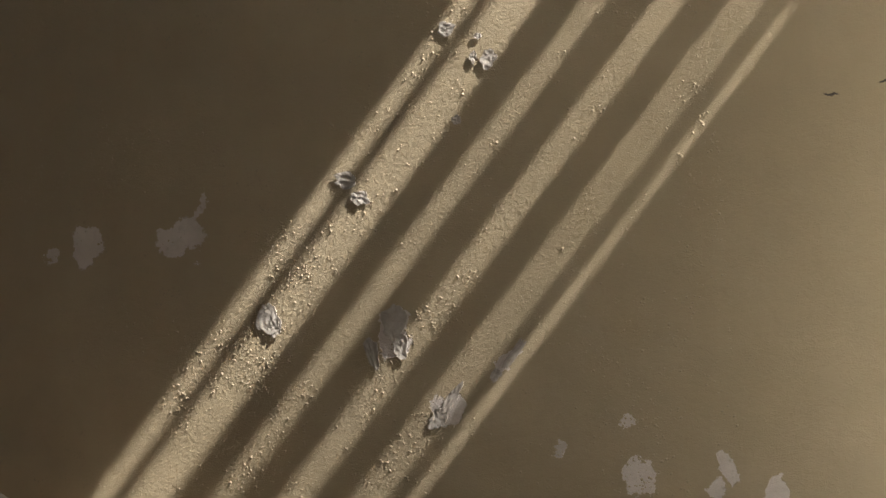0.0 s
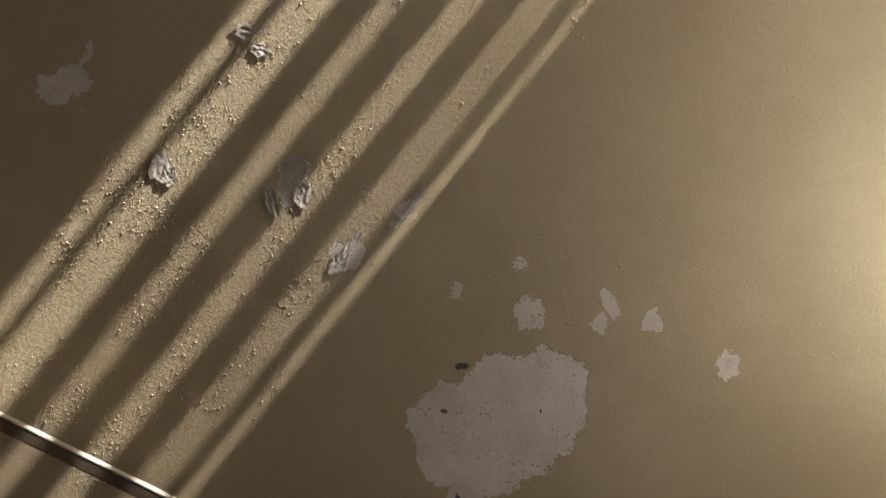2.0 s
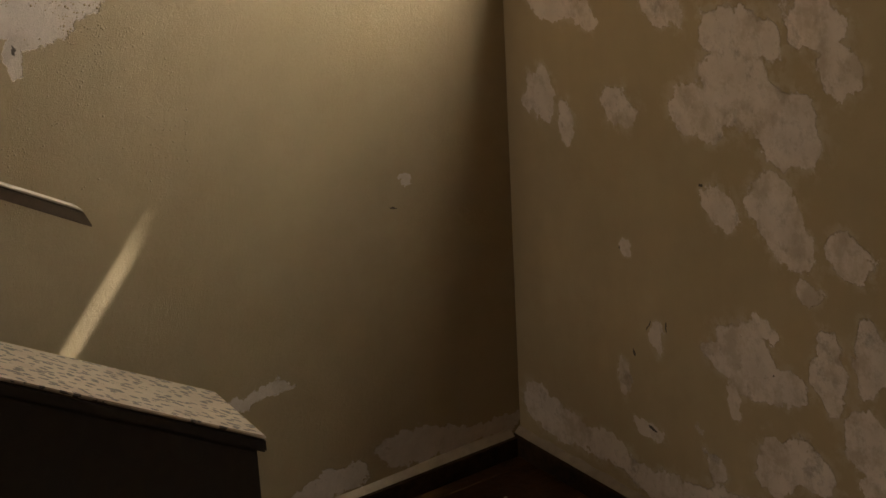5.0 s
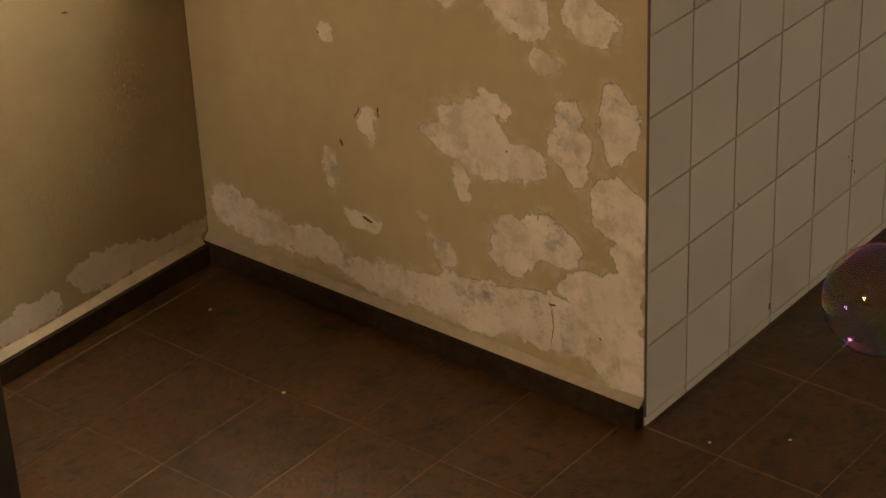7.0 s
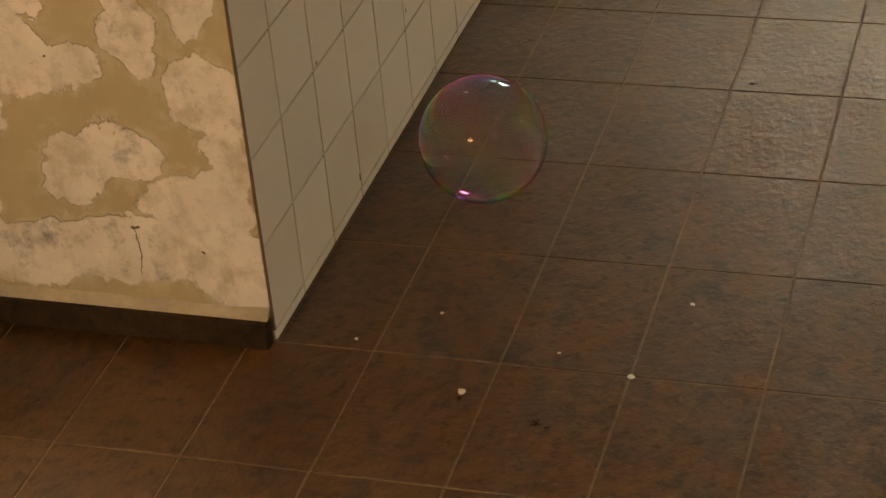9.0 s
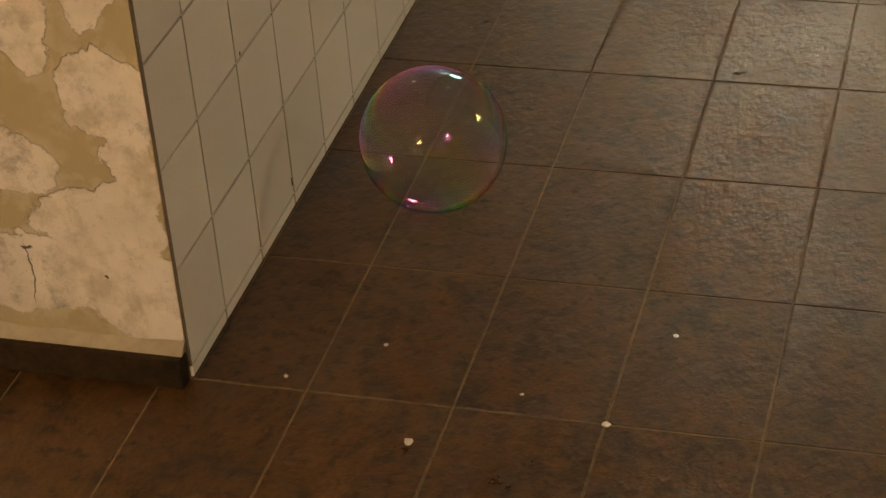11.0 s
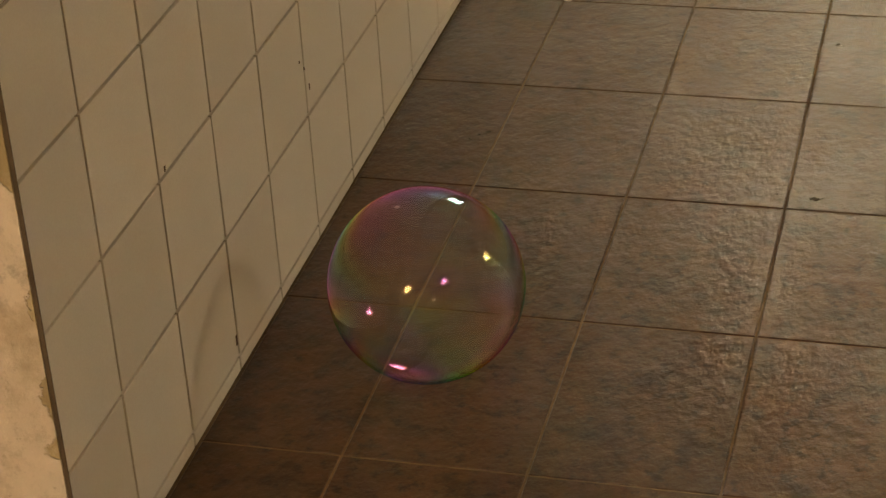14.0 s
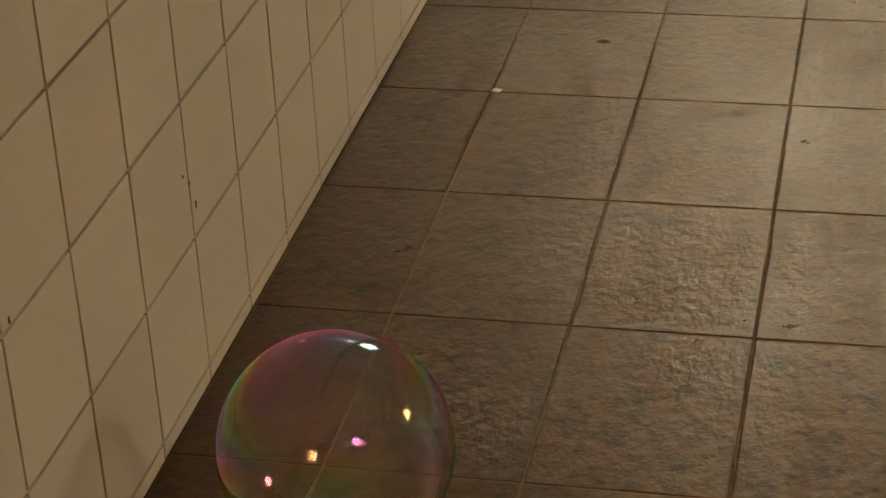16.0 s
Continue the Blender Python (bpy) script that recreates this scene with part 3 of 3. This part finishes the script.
def flake(x, z, wide, high, turn, lift):
    """A torn, curled sheet of paint that stands off the wall at its edges."""
    bm = bmesh.new()
    rings, spokes = 5, 22
    seed = rng.uniform(0, 50)
    rim = [1 + 0.45 * noise.noise((1.6 * math.cos(a) + seed, 1.6 * math.sin(a), seed)) + rng.uniform(-0.12, 0.12)
           for a in (2 * math.pi * k / spokes for k in range(spokes))]
    mid = bm.verts.new((0, -0.001, 0))
    loops = []
    for r in range(1, rings + 1):
        loop = []
        for k in range(spokes):
            a, s = 2 * math.pi * k / spokes, r / rings * rim[k]
            u, v = math.cos(a) * s, math.sin(a) * s
            off = 0.0010 + 0.075 * lift * (max(0.0, s - 0.35) ** 1.5) * (0.5 + 0.9 * abs(noise.noise((u * 2 + seed, v * 2, 1.7))))
            off += 0.0012 * noise.noise((u * 2.5, v * 2.5, seed))
            loop.append(bm.verts.new((u * wide, -max(0.0006, off), v * high)))
        loops.append(loop)
    for k in range(spokes):
        bm.faces.new([mid, loops[0][k], loops[0][(k + 1) % spokes]])
        for a, d in zip(loops, loops[1:]):
            bm.faces.new([a[k], d[k], d[(k + 1) % spokes], a[(k + 1) % spokes]])
    thick = bmesh.ops.extrude_face_region(bm, geom=list(bm.faces))["geom"]
    for v in thick:
        if isinstance(v, bmesh.types.BMVert):
            v.co.y += 0.0006
    bmesh.ops.recalc_face_normals(bm, faces=bm.faces)
    ob = part("paint_flake", bm, flake_paint, wall_a, "curled pale flake of peeling paint", smooth=False)
    ob.matrix_basis = Matrix.Translation((x, L - 0.0008, z)) @ Matrix.Rotation(radians(turn), 4, "Y")


for spec in ((-1.223, 2.323, 0.016, 0.013, 0, 0.010), (-1.148, 2.262, 0.015, 0.018, 30, 0.012), (-1.176, 2.268, 0.007, 0.010, 0, 0.008),
             (-1.165, 2.305, 0.007, 0.006, 0, 0.008), (-1.431, 2.071, 0.022, 0.015, 0, 0.014), (-1.598, 1.828, 0.020, 0.026, 0, 0.012),
             (-1.585, 1.812, 0.012, 0.016, 20, 0.016), (-1.402, 1.758, 0.011, 0.030, -14, 0.008), (-1.345, 1.765, 0.016, 0.020, 0, 0.016),
             (-1.356, 1.808, 0.024, 0.034, 20, 0.003), (-1.285, 1.632, 0.015, 0.024, 42, 0.010), (-1.255, 1.668, 0.009, 0.030, 38, 0.010),
             (-1.135, 1.742, 0.007, 0.036, 40, 0.006), (-1.172, 1.705, 0.009, 0.014, 40, 0.006), (-1.215, 2.16, 0.010, 0.008, 0, 0.010),
             (-1.405, 2.035, 0.018, 0.012, 10, 0.005), (-1.18, 1.04, 0.010, 0.003, -10, 0.006)):
    flake(*spec)

verts, faces = [], []
SIDES = 6
while len(verts) < (2 * SIDES + 1) * 17000:
    x, z = rng.uniform(-2.1, -0.75), rng.uniform(0.85, 2.55)
    if noise.noise((x * 6, z * 6, 4.0)) + 0.9 * noise.noise((x * 30, z * 30, 2.0)) < rng.uniform(-0.1, 0.9):
        continue
    s = min(0.0026, 0.00095 * math.exp(rng.gauss(0, 0.5)))
    k, turn, high = len(verts), rng.uniform(0, 1.0), s * rng.uniform(0.45, 0.75)
    for ring, up in ((1.0, 0.0), (0.62, 0.75)):
        for i in range(SIDES):
            e, a = s * ring * rng.uniform(0.8, 1.3), turn + 2 * math.pi * i / SIDES
            verts.append((x + e * math.cos(a), L - up * high, z + e * math.sin(a)))
    verts.append((x, L - high, z))
    for i in range(SIDES):
        j = (i + 1) % SIDES
        faces += [(k + i, k + SIDES + i, k + SIDES + j, k + j), (k + SIDES + i, k + 2 * SIDES, k + SIDES + j)]
me = bpy.data.meshes.new("paint_grit")
me.from_pydata(verts, [], faces)
me.materials.append(grit_paint)
me.polygons.foreach_set("use_smooth", [True] * len(faces))
grit = tagged(new("paint_grit", me), "fine grit and blisters under the tan paint", kind="stuff")
grit.parent = wall_a

# ---- crumbs on the floor ----
rng = random.Random(7)


def crumb(at, size):
    bm = bmesh.new()
    bmesh.ops.create_icosphere(bm, subdivisions=1, radius=1.0)
    for v in bm.verts:
        v.co = Vector((v.co.x * size * rng.uniform(0.7, 1.5), v.co.y * size * rng.uniform(0.7, 1.3), max(v.co.z, -0.3) * size * 0.4))
    ob = tagged(part("plaster_crumb", bm, fleck_paint), "pale crumb of fallen plaster on the floor", "debris", "plaster crumbs")
    ob.location = (*at, size * 0.12)
    ob.rotation_euler = (0, 0, rng.uniform(0, 6))


for x, y, s in ((-0.081, -0.322, 0.007), (0.829, -0.075, 0.004), (0.201, -0.615, 0.004), (0.026, -0.122, 0.004), (0.116, -0.235, 0.0035),
                (0.041, -0.441, 0.003), (1.503, -0.164, 0.007), (-0.002, -0.559, 0.006), (-0.30, 0.62, 0.004), (-0.16, 0.95, 0.004)):
    crumb((x, y), s)

# ---- wall tiles ----


def slab(w, d, h, soft):
    """A tile with a softened upper edge: w by d, h thick, its top centre at the origin, face up."""
    bm = bmesh.new()
    low = [bm.verts.new((sx * w / 2, sy * d / 2, -h)) for sx, sy in ((-1, -1), (1, -1), (1, 1), (-1, 1))]
    mid = [bm.verts.new((sx * w / 2, sy * d / 2, -soft)) for sx, sy in ((-1, -1), (1, -1), (1, 1), (-1, 1))]
    top = [bm.verts.new((sx * (w / 2 - soft), sy * (d / 2 - soft), 0)) for sx, sy in ((-1, -1), (1, -1), (1, 1), (-1, 1))]
    for a, b in ((low, mid), (mid, top)):
        for i in range(4):
            bm.faces.new([a[i], a[(i + 1) % 4], b[(i + 1) % 4], b[i]])
    bm.faces.new(top)
    return bm


FACE = Matrix.Rotation(radians(90), 4, "X")
WP, WZ0, WX0 = 0.151, 0.020, 0.134


def lay(name, cells, thickness, soft, material, parent, turn, joint, tilt, limit=300):
    """Lays the cells (u0, u1, v0, v1, place of centre); the first ones as parts of their own, the rest as one part."""
    shapes, rest = {}, []
    for n, (w, d, at) in enumerate(cells):
        w, d = round(w - joint, 4), round(d - joint, 4)
        m = Matrix.Translation(at) @ turn @ pose(0, 0, 0, rng.gauss(0, tilt), rng.gauss(0, tilt), 0)
        if n < limit:
            if (w, d) not in shapes:
                shapes[w, d] = mesh_of(name, slab(w, d, thickness, soft), material)
            ob = new(name, shapes[w, d])
            ob.parent, ob.matrix_basis = parent, m
        else:
            rest.append((w, d, m))
    verts, faces = [], []
    for w, d, m in rest:
        k = len(verts)
        for s, z in ((0.0, -thickness), (soft, 0.0)):
            verts += [tuple(m @ Vector((sx * (w / 2 - s), sy * (d / 2 - s), z))) for sx, sy in ((-1, -1), (1, -1), (1, 1), (-1, 1))]
        faces += [(k + i, k + (i + 1) % 4, k + 4 + (i + 1) % 4, k + 4 + i) for i in range(4)] + [(k + 4, k + 5, k + 6, k + 7)]
    if rest:
        me = bpy.data.meshes.new(name + "s")
        me.from_pydata(verts, [], faces)
        me.materials.append(material)
        ob = tagged(new("further_" + name + "s", me), kind="stuff")
        ob.parent = parent


cells = []
xs = [0.0] + [WX0 + WP * i for i in range(33)]
zs = [0.0] + [WZ0 + WP * i for i in range(14)]
for i in range(33):
    for j in range(14):
        cells.append((xs[i + 1] - xs[i], zs[j + 1] - zs[j], ((xs[i] + xs[i + 1]) / 2, -0.0005, (zs[j] + zs[j + 1]) / 2)))
cells.sort(key=lambda c: c[2][0] + 1.6 * c[2][2])
lay("wall_tile", cells, 0.006, 0.0005, wall_tile, wall_c, FACE, 0.0040, 0.10)
# thin brown strip that draws the dark line beside the tiles
structure("tile_edge_strip", box((0.0004, -0.001, WZ0), (0.0018, 0.0035, 2.0), 0.0004), edge_line, "thin dark brown strip along the edge of the tiling", "trim")

for x, z, w, d in ((0.43, 0.045, 0.004, 0.013), (0.735, 0.235, 0.003, 0.004), (0.748, 0.205, 0.0025, 0.008), (0.72, 0.25, 0.003, 0.003), (0.30, 0.33, 0.003, 0.006)):
    stain = part("stain", slab(w, d, 0.0006, 0.0002), bracket_iron, wall_c, "small rusty stain")
    stain.matrix_basis = Matrix.Translation((x, -0.0019, z)) @ FACE

# ---- floor tiles ----
cells = []
ys = [-0.158 + 0.2 * j for j in range(-20, 8)]
for i in range(-20, 17):
    for j in range(len(ys) - 1):
        y0, y1 = ys[j], min(ys[j + 1], L - 0.001)
        spans = [(y0, y1)] if not (i >= 0 and y0 < 0.0 < y1) else [(y0, -0.001)]
        for a, b in spans:
            if b - a > 0.01 and not (i >= 0 and a > 0):
                cells.append((0.3, b - a, (0.3 * i + 0.15, (a + b) / 2, 0.0)))
cells.sort(key=lambda c: abs(c[2][0] - 0.35) * 0.75 + abs(c[2][1] + 0.1))
lay("floor_tile", cells, 0.006, 0.0010, floor_tile, floor, Matrix.Identity(4), 0.0027, 0.03)
